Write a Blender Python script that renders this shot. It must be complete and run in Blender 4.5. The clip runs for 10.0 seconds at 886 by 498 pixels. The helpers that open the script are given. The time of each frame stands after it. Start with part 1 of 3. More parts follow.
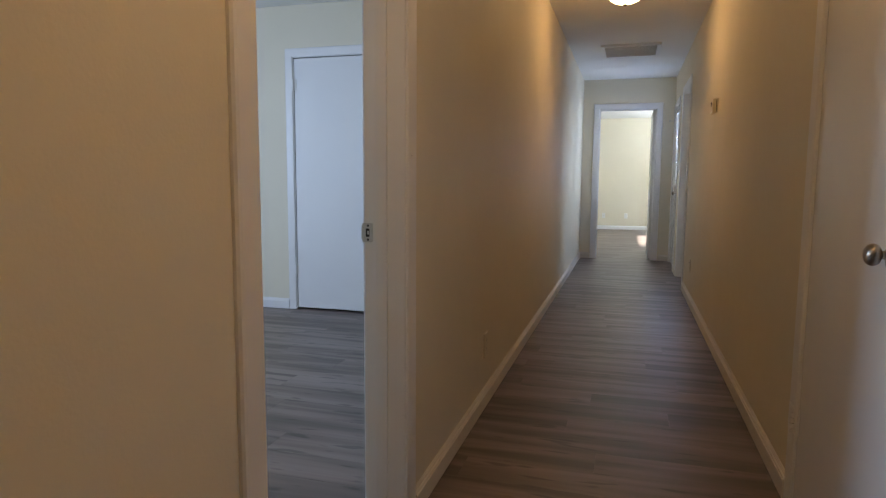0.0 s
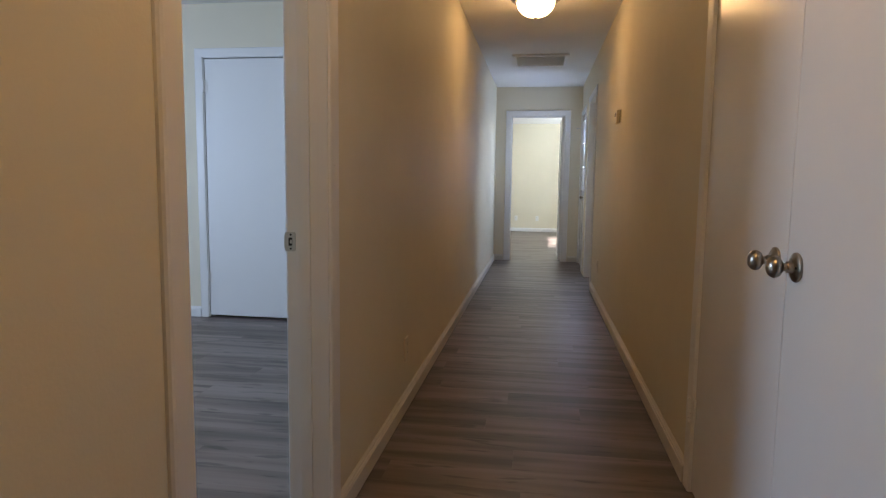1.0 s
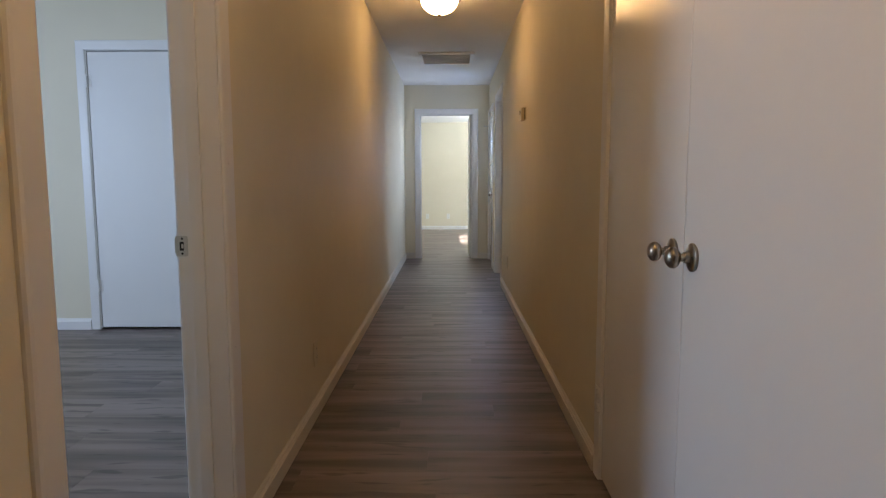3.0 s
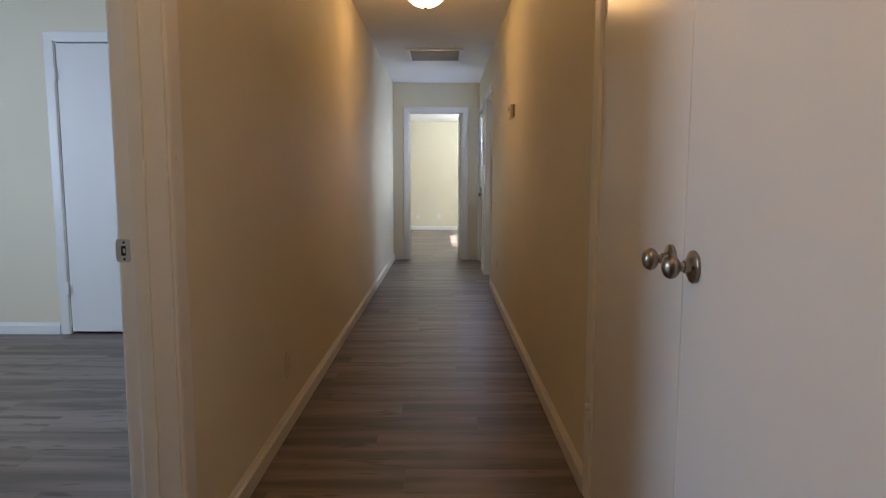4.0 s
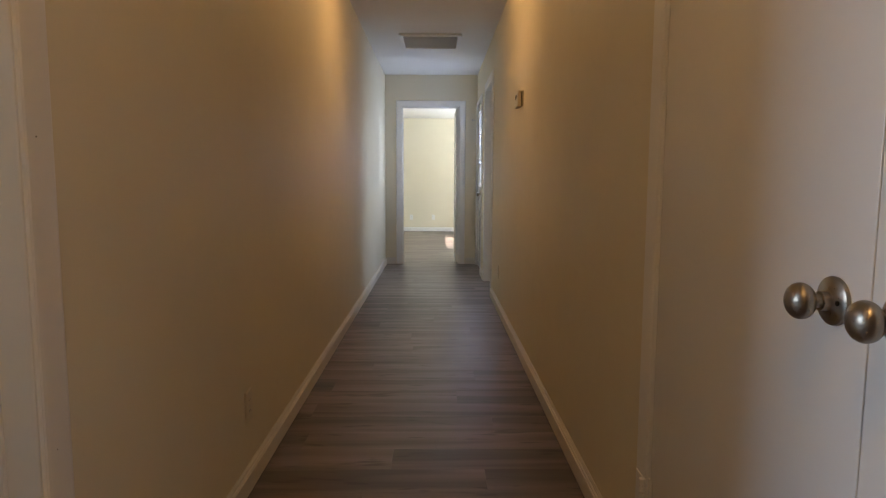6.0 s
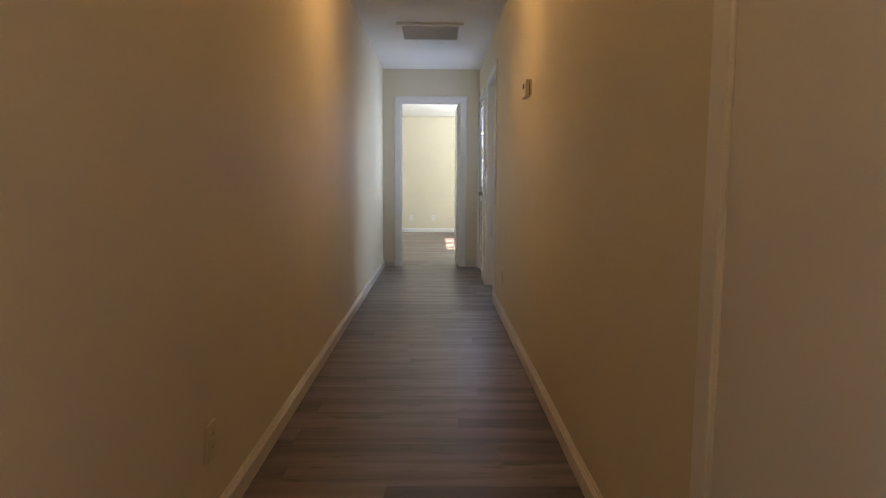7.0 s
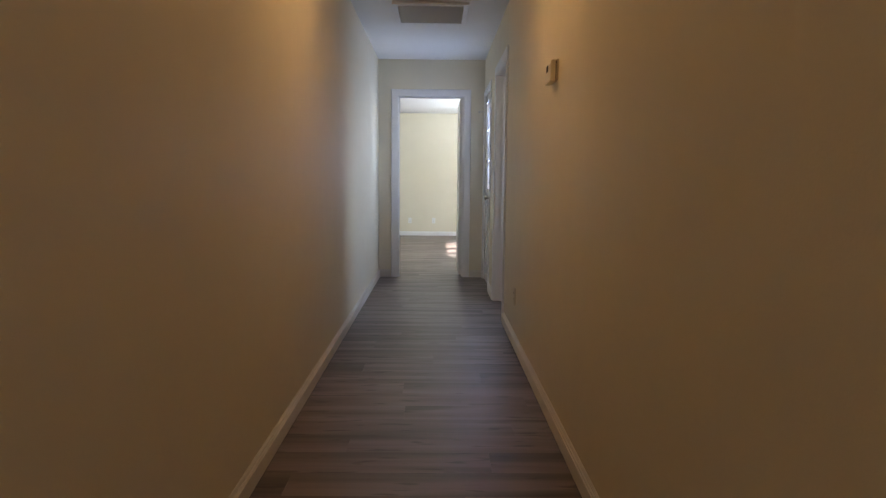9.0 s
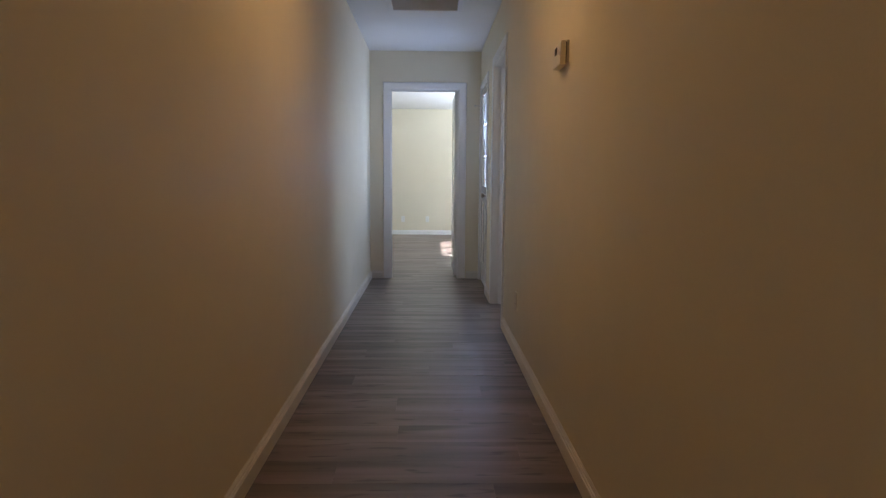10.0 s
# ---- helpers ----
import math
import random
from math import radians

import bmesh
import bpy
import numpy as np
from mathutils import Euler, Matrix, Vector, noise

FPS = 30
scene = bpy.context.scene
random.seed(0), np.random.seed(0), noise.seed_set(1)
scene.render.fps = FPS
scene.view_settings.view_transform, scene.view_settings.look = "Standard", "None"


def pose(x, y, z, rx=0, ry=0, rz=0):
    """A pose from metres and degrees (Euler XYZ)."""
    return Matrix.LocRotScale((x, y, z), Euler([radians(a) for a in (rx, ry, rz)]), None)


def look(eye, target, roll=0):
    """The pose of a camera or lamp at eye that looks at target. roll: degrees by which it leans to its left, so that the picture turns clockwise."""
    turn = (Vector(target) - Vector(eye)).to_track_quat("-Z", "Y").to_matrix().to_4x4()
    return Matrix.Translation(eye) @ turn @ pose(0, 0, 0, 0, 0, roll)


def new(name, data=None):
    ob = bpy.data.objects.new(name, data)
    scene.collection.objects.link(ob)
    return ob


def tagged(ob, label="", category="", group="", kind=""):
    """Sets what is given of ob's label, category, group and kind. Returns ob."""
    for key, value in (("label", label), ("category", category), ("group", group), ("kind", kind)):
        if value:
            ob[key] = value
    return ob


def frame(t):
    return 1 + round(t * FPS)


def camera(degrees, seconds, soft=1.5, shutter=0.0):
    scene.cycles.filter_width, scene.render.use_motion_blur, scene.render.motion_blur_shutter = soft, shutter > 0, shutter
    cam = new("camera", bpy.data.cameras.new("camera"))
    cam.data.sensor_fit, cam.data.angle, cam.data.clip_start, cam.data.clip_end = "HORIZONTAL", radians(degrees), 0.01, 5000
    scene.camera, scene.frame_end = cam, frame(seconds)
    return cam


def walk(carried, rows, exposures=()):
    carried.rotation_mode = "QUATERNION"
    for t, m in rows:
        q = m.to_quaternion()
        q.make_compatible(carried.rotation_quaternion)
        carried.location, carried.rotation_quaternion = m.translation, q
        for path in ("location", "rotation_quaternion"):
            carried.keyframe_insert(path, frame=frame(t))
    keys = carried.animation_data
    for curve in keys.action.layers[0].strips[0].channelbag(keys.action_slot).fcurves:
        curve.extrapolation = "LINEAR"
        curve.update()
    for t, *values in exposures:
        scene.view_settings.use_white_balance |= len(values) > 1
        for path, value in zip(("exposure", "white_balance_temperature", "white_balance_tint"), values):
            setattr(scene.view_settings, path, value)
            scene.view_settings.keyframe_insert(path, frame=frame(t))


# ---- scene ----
cam = camera(70.5, 10.0, soft=1.2)
PATH = [
    (0, (0.086, -0.056, 1.078), (-0.474, 1.852, 0.858), 0.4),
    (0.5, (0.063, -0.085, 1.093), (-0.368, 1.857, 0.887), 0.7),
    (1, (0.074, -0.108, 1.101), (-0.222, 1.858, 0.89), 0.7),
    (1.5, (0.086, -0.112, 1.1), (-0.095, 1.869, 0.892), 0.7),
    (2, (0.077, -0.101, 1.102), (-0.01, 1.886, 0.893), 0.3),
    (2.5, (0.081, -0.087, 1.1), (0.036, 1.902, 0.89), 0.1),
    (3, (0.089, -0.056, 1.096), (0.068, 1.932, 0.883), -0.1),
    (4.5, (0.15, 0.257, 1.087), (0.16, 2.245, 0.874), 0.3),
    (5, (0.137, 0.407, 1.081), (0.154, 2.395, 0.862), 0.3),
    (5.5, (0.112, 0.543, 1.085), (0.135, 2.531, 0.869), 0.2),
    (7, (0.12, 1.027, 1.059), (0.142, 3.016, 0.848), 0.4),
    (7.5, (0.123, 1.229, 1.073), (0.147, 3.217, 0.854), 0.2),
    (8, (0.097, 1.381, 1.076), (0.127, 3.37, 0.864), 0.7),
    (8.5, (0.103, 1.561, 1.083), (0.129, 3.549, 0.867), 0.6),
    (9, (0.112, 1.752, 1.094), (0.134, 3.74, 0.88), 0.5),
    (9.5, (0.109, 1.881, 1.076), (0.141, 3.868, 0.849), 0.6),
    (10, (0.098, 2.048, 1.084), (0.142, 4.035, 0.864), 0.4),
]
walk(cam, [(t, look(eye, target, roll)) for t, eye, target, roll in PATH], exposures=[(0.0, 3.03, 6600, 11), (2.5, 3.03, 6650, 11), (5.5, 3.0, 7200, 12), (7.0, 3.06, 7200, 12), (7.5, 3.03, 7150, 12), (8.5, 2.95, 6850, 13), (10.0, 2.8, 6300, 14)])

# ---- world, sun and large lights ----
SUN_EL, SUN_AZ = radians(39.4), radians(30)      # azimuth from +x towards +y
world = bpy.data.worlds.new("sky")
scene.world = world
world.use_nodes = True
sky = world.node_tree.nodes.new("ShaderNodeTexSky")
sky.sky_type = "NISHITA"
sky.sun_disc = False
sky.sun_elevation = SUN_EL
sky.sun_rotation = radians(90) - SUN_AZ
background = world.node_tree.nodes["Background"]
background.inputs["Strength"].default_value = 0.1
world.node_tree.links.new(sky.outputs["Color"], background.inputs["Color"])

sun_data = bpy.data.lights.new("sun", "SUN")
sun_data.energy, sun_data.angle, sun_data.color = 5.0, radians(0.5), (1.0, 0.98, 0.95)
sun = new("sun", sun_data)
sun_dir = Vector((math.cos(SUN_EL) * math.cos(SUN_AZ), math.cos(SUN_EL) * math.sin(SUN_AZ), math.sin(SUN_EL)))
sun.matrix_world = look(sun_dir * 30, (0, 0, 0))


def window_light(name, place, target, width, height, energy, color):
    """An area lamp at an opening, standing in for light from outside."""
    data = bpy.data.lights.new(name, "AREA")
    data.shape, data.size, data.size_y = "RECTANGLE", width, height
    data.energy, data.color = energy, color
    ob = new(name, data)
    ob.matrix_world = look(place, target)
    return ob


SKYBLUE = (0.46, 0.60, 1.0)
window_light("window_light_bedroom", (-4.12, 1.95, 1.45), (-1.2, 3.0, 1.28), 1.00, 1.1, 7.2, (0.51, 0.68, 1.0))
window_light("window_light_side_room", (2.30, 6.95, 1.45), (0, 6.95, 1.55), 1.3, 1.1, 1.25, SKYBLUE)
# fill for the end room, at a window added for it
window_light("window_light_end_room", (2.22, 10.55, 1.48), (0.7, 10.55, 3.2), 1.5, 1.1, 6.0, (0.66, 0.82, 1.0))
# aimed up at the ceiling, in place of light bounced off the ground
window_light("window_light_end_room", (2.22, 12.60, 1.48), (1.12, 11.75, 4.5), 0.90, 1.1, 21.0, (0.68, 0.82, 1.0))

window_light("window_light_outer_door", (0.722, 8.400, 1.478), (0, 7.92, 1.66), 0.52, 0.94, 1.95, (0.47, 0.62, 1.0))

# ---- plan ----
XL, XR = -0.545, 0.645          # the hall's two long walls
Y_END, Y_BACK = 8.90, -3.40     # the hall's end wall and the wall behind
THICK = 0.12
WEST_T = 0.124                  # the wall between hall and bedroom
CEIL = 2.44
DOOR_H = 2.035
BED_W, BED_S, BED_N = -4.20, -0.60, 4.53
FAR_W, FAR_E, FAR_N = -3.00, 2.30, 14.45
SIDE_E, SIDE_S, SIDE_N = 2.40, 4.90, 7.80


# ---- materials ----
def nodes_of(name):
    m = bpy.data.materials.new(name)
    m.use_nodes = True
    nt = m.node_tree
    return m, nt, nt.nodes["Principled BSDF"]


def coords(nt, scale=(1, 1, 1), spread=False):
    tc = nt.nodes.new("ShaderNodeTexCoord")
    mp = nt.nodes.new("ShaderNodeMapping")
    mp.inputs["Scale"].default_value = scale
    if spread:
        oi = nt.nodes.new("ShaderNodeObjectInfo")
        mul = nt.nodes.new("ShaderNodeVectorMath")
        mul.operation = "MULTIPLY"
        comb = nt.nodes.new("ShaderNodeCombineXYZ")
        for k in range(3):
            nt.links.new(oi.outputs["Random"], comb.inputs[k])
        nt.links.new(comb.outputs[0], mul.inputs[0])
        mul.inputs[1].default_value = (37.0, 53.0, 71.0)
        add = nt.nodes.new("ShaderNodeVectorMath")
        nt.links.new(tc.outputs["Object"], add.inputs[0])
        nt.links.new(mul.outputs[0], add.inputs[1])
        nt.links.new(add.outputs[0], mp.inputs["Vector"])
    else:
        nt.links.new(tc.outputs["Object"], mp.inputs["Vector"])
    return mp.outputs["Vector"]


def noise_tex(nt, vec, scale, detail=3.0, rough=0.55, distortion=0.0):
    n = nt.nodes.new("ShaderNodeTexNoise")
    n.inputs["Scale"].default_value = scale
    n.inputs["Detail"].default_value = detail
    n.inputs["Roughness"].default_value = rough
    n.inputs["Distortion"].default_value = distortion
    nt.links.new(vec, n.inputs["Vector"])
    return n.outputs["Fac"]


def ramp(nt, fac, stops):
    r = nt.nodes.new("ShaderNodeValToRGB")
    els = r.color_ramp.elements
    while len(els) < len(stops):
        els.new(0.5)
    for e, (p, c) in zip(els, stops):
        e.position, e.color = p, (*c, 1.0)
    nt.links.new(fac, r.inputs["Fac"])
    return r.outputs["Color"]


def mix(nt, fac, a, b, how="MIX"):
    m = nt.nodes.new("ShaderNodeMix")
    m.data_type, m.blend_type = "RGBA", how
    if isinstance(fac, float):
        m.inputs["Factor"].default_value = fac
    else:
        nt.links.new(fac, m.inputs["Factor"])
    for socket, v in ((m.inputs["A"], a), (m.inputs["B"], b)):
        if isinstance(v, tuple):
            socket.default_value = (*v, 1.0)
        else:
            nt.links.new(v, socket)
    return m.outputs["Result"]


def bump(nt, bsdf, height, strength, distance):
    b = nt.nodes.new("ShaderNodeBump")
    b.inputs["Strength"].default_value = strength
    b.inputs["Distance"].default_value = distance
    nt.links.new(height, b.inputs["Height"])
    nt.links.new(b.outputs["Normal"], bsdf.inputs["Normal"])


def painted(name, color, rough, peel=220.0, strength=0.25, distance=0.0006, vary=0.04, scuff=None):
    m, nt, bsdf = nodes_of(name)
    v = coords(nt)
    big = noise_tex(nt, v, 1.3, 4.0, 0.6)
    dark = tuple(c * (1 - vary) for c in color)
    light = tuple(min(1.0, c * (1 + vary * 0.6)) for c in color)
    col = ramp(nt, big, [(0.3, dark), (0.7, light)])
    if scuff:
        spots = noise_tex(nt, v, 23.0, 5.0, 0.7)
        mask = ramp(nt, spots, [(0.74, (0, 0, 0)), (0.84, (0.5, 0.5, 0.5))])
        col = mix(nt, mask, col, scuff)
    nt.links.new(col, bsdf.inputs["Base Color"])
    fine = noise_tex(nt, v, peel, 2.0, 0.5)
    rr = ramp(nt, noise_tex(nt, v, 9.0, 3.0), [(0.25, (rough * 0.85,) * 3), (0.75, (min(1.0, rough * 1.15),) * 3)])
    nt.links.new(rr, bsdf.inputs["Roughness"])
    bump(nt, bsdf, fine, strength, distance)
    return m


WALL = painted("wall_paint", (0.755, 0.692, 0.540), 0.60, 150.0, 0.35, 0.0010, 0.03)
CEILING = painted("ceiling_paint", (0.84, 0.83, 0.80), 0.85, 110.0, 0.5, 0.0015, 0.03)
TRIM = painted("trim_paint", (0.80, 0.79, 0.77), 0.34, 60.0, 0.10, 0.0005, 0.03, (0.62, 0.58, 0.50))
DOOR = painted("door_paint", (0.79, 0.78, 0.755), 0.225, 260.0, 0.22, 0.0004, 0.02)
PLATE = painted("white_plastic", (0.80, 0.79, 0.74), 0.35, 300.0, 0.05, 0.0002, 0.02)
# trim white darkened in colour to imitate the dim hall on its baseboards
BASE_DIMMED = painted("baseboard_paint_dimmed", (0.69, 0.65, 0.58), 0.48, 60.0, 0.10, 0.0005, 0.04, (0.58, 0.53, 0.44))
DOOR.node_tree.nodes["Principled BSDF"].inputs["Specular IOR Level"].default_value = 0.32
DOOR_MATT = painted("door_paint_matt", (0.79, 0.785, 0.77), 0.46, 260.0, 0.22, 0.0004, 0.02)
BEIGE = painted("beige_plastic", (0.70, 0.64, 0.51), 0.45, 300.0, 0.05, 0.0002, 0.03)
# near-black, in place of shade inside holes, slots and the thermostat gap
DARK = painted("dark_gap", (0.02, 0.018, 0.016), 0.8, 100.0, 0.1, 0.0003, 0.1)
FILTER = painted("filter_grey", (0.86, 0.84, 0.80), 0.9, 400.0, 0.3, 0.0008, 0.1)
SIDING = painted("siding_paint", (0.78, 0.79, 0.80), 0.6, 80.0, 0.2, 0.0008, 0.04)
ROOFING = painted("roofing", (0.16, 0.15, 0.14), 0.9, 60.0, 0.8, 0.003, 0.2)
GROUND = painted("dry_grass", (0.11, 0.12, 0.06), 0.95, 20.0, 0.8, 0.02, 0.3)


def metal(name, color, rough):
    m, nt, bsdf = nodes_of(name)
    v = coords(nt, (1, 1, 1))
    col = ramp(nt, noise_tex(nt, v, 60.0, 2.0), [(0.3, tuple(c * 0.94 for c in color)), (0.7, color)])
    nt.links.new(col, bsdf.inputs["Base Color"])
    bsdf.inputs["Metallic"].default_value = 1.0
    rr = ramp(nt, noise_tex(nt, v, 400.0, 2.0), [(0.3, (rough * 0.8,) * 3), (0.7, (rough * 1.2,) * 3)])
    nt.links.new(rr, bsdf.inputs["Roughness"])
    return m


NICKEL = metal("brushed_nickel", (0.36, 0.315, 0.26), 0.34)
STEEL = metal("satin_steel", (0.62, 0.60, 0.57), 0.34)


def thin_glass():
    """A thin clear pane: light goes straight through, and its face mirrors by Fresnel."""
    m, nt, bsdf = nodes_of("clear_glass")
    clear = nt.nodes.new("ShaderNodeBsdfTransparent")
    clear.inputs["Color"].default_value = (0.93, 0.95, 0.94, 1)
    gloss = nt.nodes.new("ShaderNodeBsdfGlossy")
    gloss.inputs["Roughness"].default_value = 0.02
    fres = nt.nodes.new("ShaderNodeFresnel")
    fres.inputs["IOR"].default_value = 1.45
    both = nt.nodes.new("ShaderNodeMixShader")
    nt.links.new(fres.outputs[0], both.inputs[0])
    nt.links.new(clear.outputs[0], both.inputs[1])
    nt.links.new(gloss.outputs[0], both.inputs[2])
    nt.links.new(both.outputs[0], nt.nodes["Material Output"].inputs["Surface"])
    nt.nodes.remove(bsdf)
    return m


GLASS = thin_glass()


def lit_glass(name, color, strength):
    m, nt, bsdf = nodes_of(name)
    bsdf.inputs["Base Color"].default_value = (0.9, 0.87, 0.8, 1)
    bsdf.inputs["Roughness"].default_value = 0.25
    bsdf.inputs["Emission Color"].default_value = (*color, 1)
    bsdf.inputs["Emission Strength"].default_value = strength
    return m


LAMP_GLASS = lit_glass("lit_opal_glass", (1.0, 0.605, 0.265), 2.85)
LAMP_GLASS_NEAR = lit_glass("lit_opal_glass", (1.0, 0.605, 0.265), 3.5)      # the unseen lamp, set stronger to lift the near walls


def plank_wood():
    m, nt, bsdf = nodes_of("vinyl_plank")
    broad = noise_tex(nt, coords(nt, (0.42, 4.6, 1.0), True), 1.7, 1.6, 0.40, 0.8)
    mid = noise_tex(nt, coords(nt, (0.8, 17.0, 1.0), True), 1.8, 3.0, 0.55, 0.6)
    fine = noise_tex(nt, coords(nt, (1.8, 70.0, 1.0), True), 2.4, 4.0, 0.6, 0.2)
    knots = noise_tex(nt, coords(nt, (3.6, 17.0, 1.0), True), 1.5, 1.2, 0.5, 0.3)
    col = ramp(nt, broad, [(0.35, (0.080, 0.056, 0.047)), (0.50, (0.150, 0.113, 0.099)), (0.64, (0.220, 0.172, 0.153))])
    col = mix(nt, 0.26, col, ramp(nt, mid, [(0.30, (0.70, 0.70, 0.71)), (0.68, (1.18, 1.17, 1.16))]), "MULTIPLY")
    col = mix(nt, 0.14, col, ramp(nt, fine, [(0.30, (0.72, 0.72, 0.72)), (0.65, (1.10, 1.10, 1.10))]), "MULTIPLY")
    col = mix(nt, 1.0, col, ramp(nt, knots, [(0.62, (1, 1, 1)), (0.70, (0.48, 0.46, 0.44))]), "MULTIPLY")
    oi = nt.nodes.new("ShaderNodeObjectInfo")
    tone = ramp(nt, oi.outputs["Random"], [(0.0, (0.95, 0.94, 0.93)), (0.5, (1.0, 1.0, 1.0)), (1.0, (1.06, 1.05, 1.05))])
    col = mix(nt, 1.0, col, tone, "MULTIPLY")
    nt.links.new(col, bsdf.inputs["Base Color"])
    rr = ramp(nt, mid, [(0.3, (0.46, 0.46, 0.46)), (0.7, (0.36, 0.36, 0.36))])
    nt.links.new(rr, bsdf.inputs["Roughness"])
    bsdf.inputs["Specular IOR Level"].default_value = 0.70
    bump(nt, bsdf, fine, 0.10, 0.0005)
    return m


PLANK = plank_wood()


# ---- mesh helpers ----
def box(bm, x0, x1, y0, y1, z0, z1):
    v = [bm.verts.new((x, y, z)) for x in (x0, x1) for y in (y0, y1) for z in (z0, z1)]
    for f in ((0, 1, 3, 2), (4, 6, 7, 5), (0, 4, 5, 1), (2, 3, 7, 6), (0, 2, 6, 4), (1, 5, 7, 3)):
        bm.faces.new([v[k] for k in f])
    return v


def boxes(*dims, bevel=0.0):
    bm = bmesh.new()
    for d in dims:
        box(bm, *d)
    if bevel:
        bmesh.ops.bevel(bm, geom=bm.edges[:], offset=bevel, segments=2, affect="EDGES", profile=0.5)
    return bm


def loft(rings, close=True):
    """A solid skin over a row of closed rings of points."""
    bm = bmesh.new()
    made = [[bm.verts.new(p) for p in ring] for ring in rings]
    n = len(rings[0])
    for a, b in zip(made, made[1:]):
        for k in range(n):
            bm.faces.new((a[k], a[(k + 1) % n], b[(k + 1) % n], b[k]))
    if close:
        bm.faces.new(made[0][::-1])
        bm.faces.new(made[-1])
    bmesh.ops.recalc_face_normals(bm, faces=bm.faces[:])
    return bm


def lathe(profile, turn, segments=40):
    """Turn (radius, height) pairs about local z, then place with the matrix turn."""
    rings = []
    for r, h in profile:
        rings.append([turn @ Vector((max(r, 1e-5) * math.cos(2 * math.pi * k / segments), max(r, 1e-5) * math.sin(2 * math.pi * k / segments), h)) for k in range(segments)])
    return loft(rings)


WORLD_AT = {}


def part(name, bm, material, parent=None, label="", smooth=False):
    """Link a bmesh as one mesh object, its origin at its middle, under a thing or a part."""
    pts = [v.co.copy() for v in bm.verts]
    lo = Vector([min(p[k] for p in pts) for k in range(3)])
    hi = Vector([max(p[k] for p in pts) for k in range(3)])
    mid = (lo + hi) / 2
    bmesh.ops.translate(bm, verts=bm.verts[:], vec=-mid)
    bmesh.ops.recalc_face_normals(bm, faces=bm.faces[:])
    me = bpy.data.meshes.new(name)
    bm.to_mesh(me)
    bm.free()
    me.materials.append(material)
    if smooth:
        me.polygons.foreach_set("use_smooth", [True] * len(me.polygons))
        me.set_sharp_from_angle(angle=radians(38))
    ob = new(name, me)
    WORLD_AT[ob] = mid
    if parent:
        ob.parent = parent
        ob.location = mid - WORLD_AT[parent]
    else:
        ob.location = mid
    if label:
        ob["label"] = label
    return ob


def thing(name, place, label, category, group="", kind=""):
    ob = new(name)
    ob.location = place
    WORLD_AT[ob] = Vector(place)
    return tagged(ob, label, category, group, kind)


def structure(name, bm, material, label, category):
    return tagged(part(name, bm, material), label, category, kind="structure")


# ---- shell ----
def wall_x(x0, x1, y0, y1, openings, z1=2.5):
    """A wall along y with openings (y0, y1, z0, z1) right through it."""
    dims, y = [], y0
    for a, b, lo, hi in openings:
        dims.append((x0, x1, y, a, 0, z1))
        dims.append((x0, x1, a, b, hi, z1))
        if lo > 0:
            dims.append((x0, x1, a, b, 0, lo))
        y = b
    dims.append((x0, x1, y, y1, 0, z1))
    return boxes(*dims)


def wall_y(y0, y1, x0, x1, openings, z1=2.5):
    dims, x = [], x0
    for a, b, lo, hi in openings:
        dims.append((x, a, y0, y1, 0, z1))
        dims.append((a, b, y0, y1, hi, z1))
        if lo > 0:
            dims.append((a, b, y0, y1, 0, lo))
        x = b
    dims.append((x, x1, y0, y1, 0, z1))
    return boxes(*dims)


BCL_D = (-2.516, -1.756)                    # bedroom closet door
J = 0.018                                   # thickness of a jamb board
BED_D = (0.925, 1.685)                      # bedroom doorway, clear
CLOSET_D = (0.700, 2.160)                   # hall closet, clear
SIDE_D = (6.655, 7.465)                     # doorway to the side room
EXT_D = (8.030, 8.812)                      # glazed outer door
END_D = (-0.322, 0.411)                     # doorway at the hall's end
HEAD = DOOR_H + J

structure("wall_west", wall_x(XL - WEST_T, XL, Y_BACK, Y_END + THICK, [(BED_D[0] - J, BED_D[1] + J, 0, HEAD)]), WALL,
          "cream painted hallway wall with a bedroom doorway", "wall")
structure("wall_east", wall_x(XR, XR + THICK, Y_BACK, Y_END, [(CLOSET_D[0] - J, CLOSET_D[1] + J, 0, HEAD), (SIDE_D[0] - J, SIDE_D[1] + J, 0, HEAD), (EXT_D[0] - J, EXT_D[1] + J, 0, HEAD)]), WALL,
          "cream painted hallway wall with closet and side doors", "wall")
structure("wall_end", wall_y(Y_END, Y_END + THICK, XL, FAR_E, [(END_D[0] - J, END_D[1] + J, 0, HEAD)]), WALL,
          "cream painted wall at the end of the hallway", "wall")
structure("wall_back", wall_y(Y_BACK - THICK, Y_BACK, XL - WEST_T, XR + THICK, []), WALL, "plain cream wall closing the hallway", "wall")
structure("wall_bedroom_north", wall_y(BED_N, BED_N + THICK, BED_W, XL - WEST_T, [(BCL_D[0] - J, BCL_D[1] + J, 0, HEAD)]), WALL,
          "cream bedroom wall with a closet door", "wall")
structure("wall_bedroom_south", wall_y(BED_S - THICK, BED_S, BED_W, XL - WEST_T, []), WALL, "plain cream bedroom wall", "wall")
structure("wall_bedroom_west", wall_x(BED_W - THICK, BED_W, BED_S - THICK, BED_N + THICK, [(1.40, 2.50, 0.85, 2.05)]), WALL,
          "cream bedroom wall with a window opening", "wall")
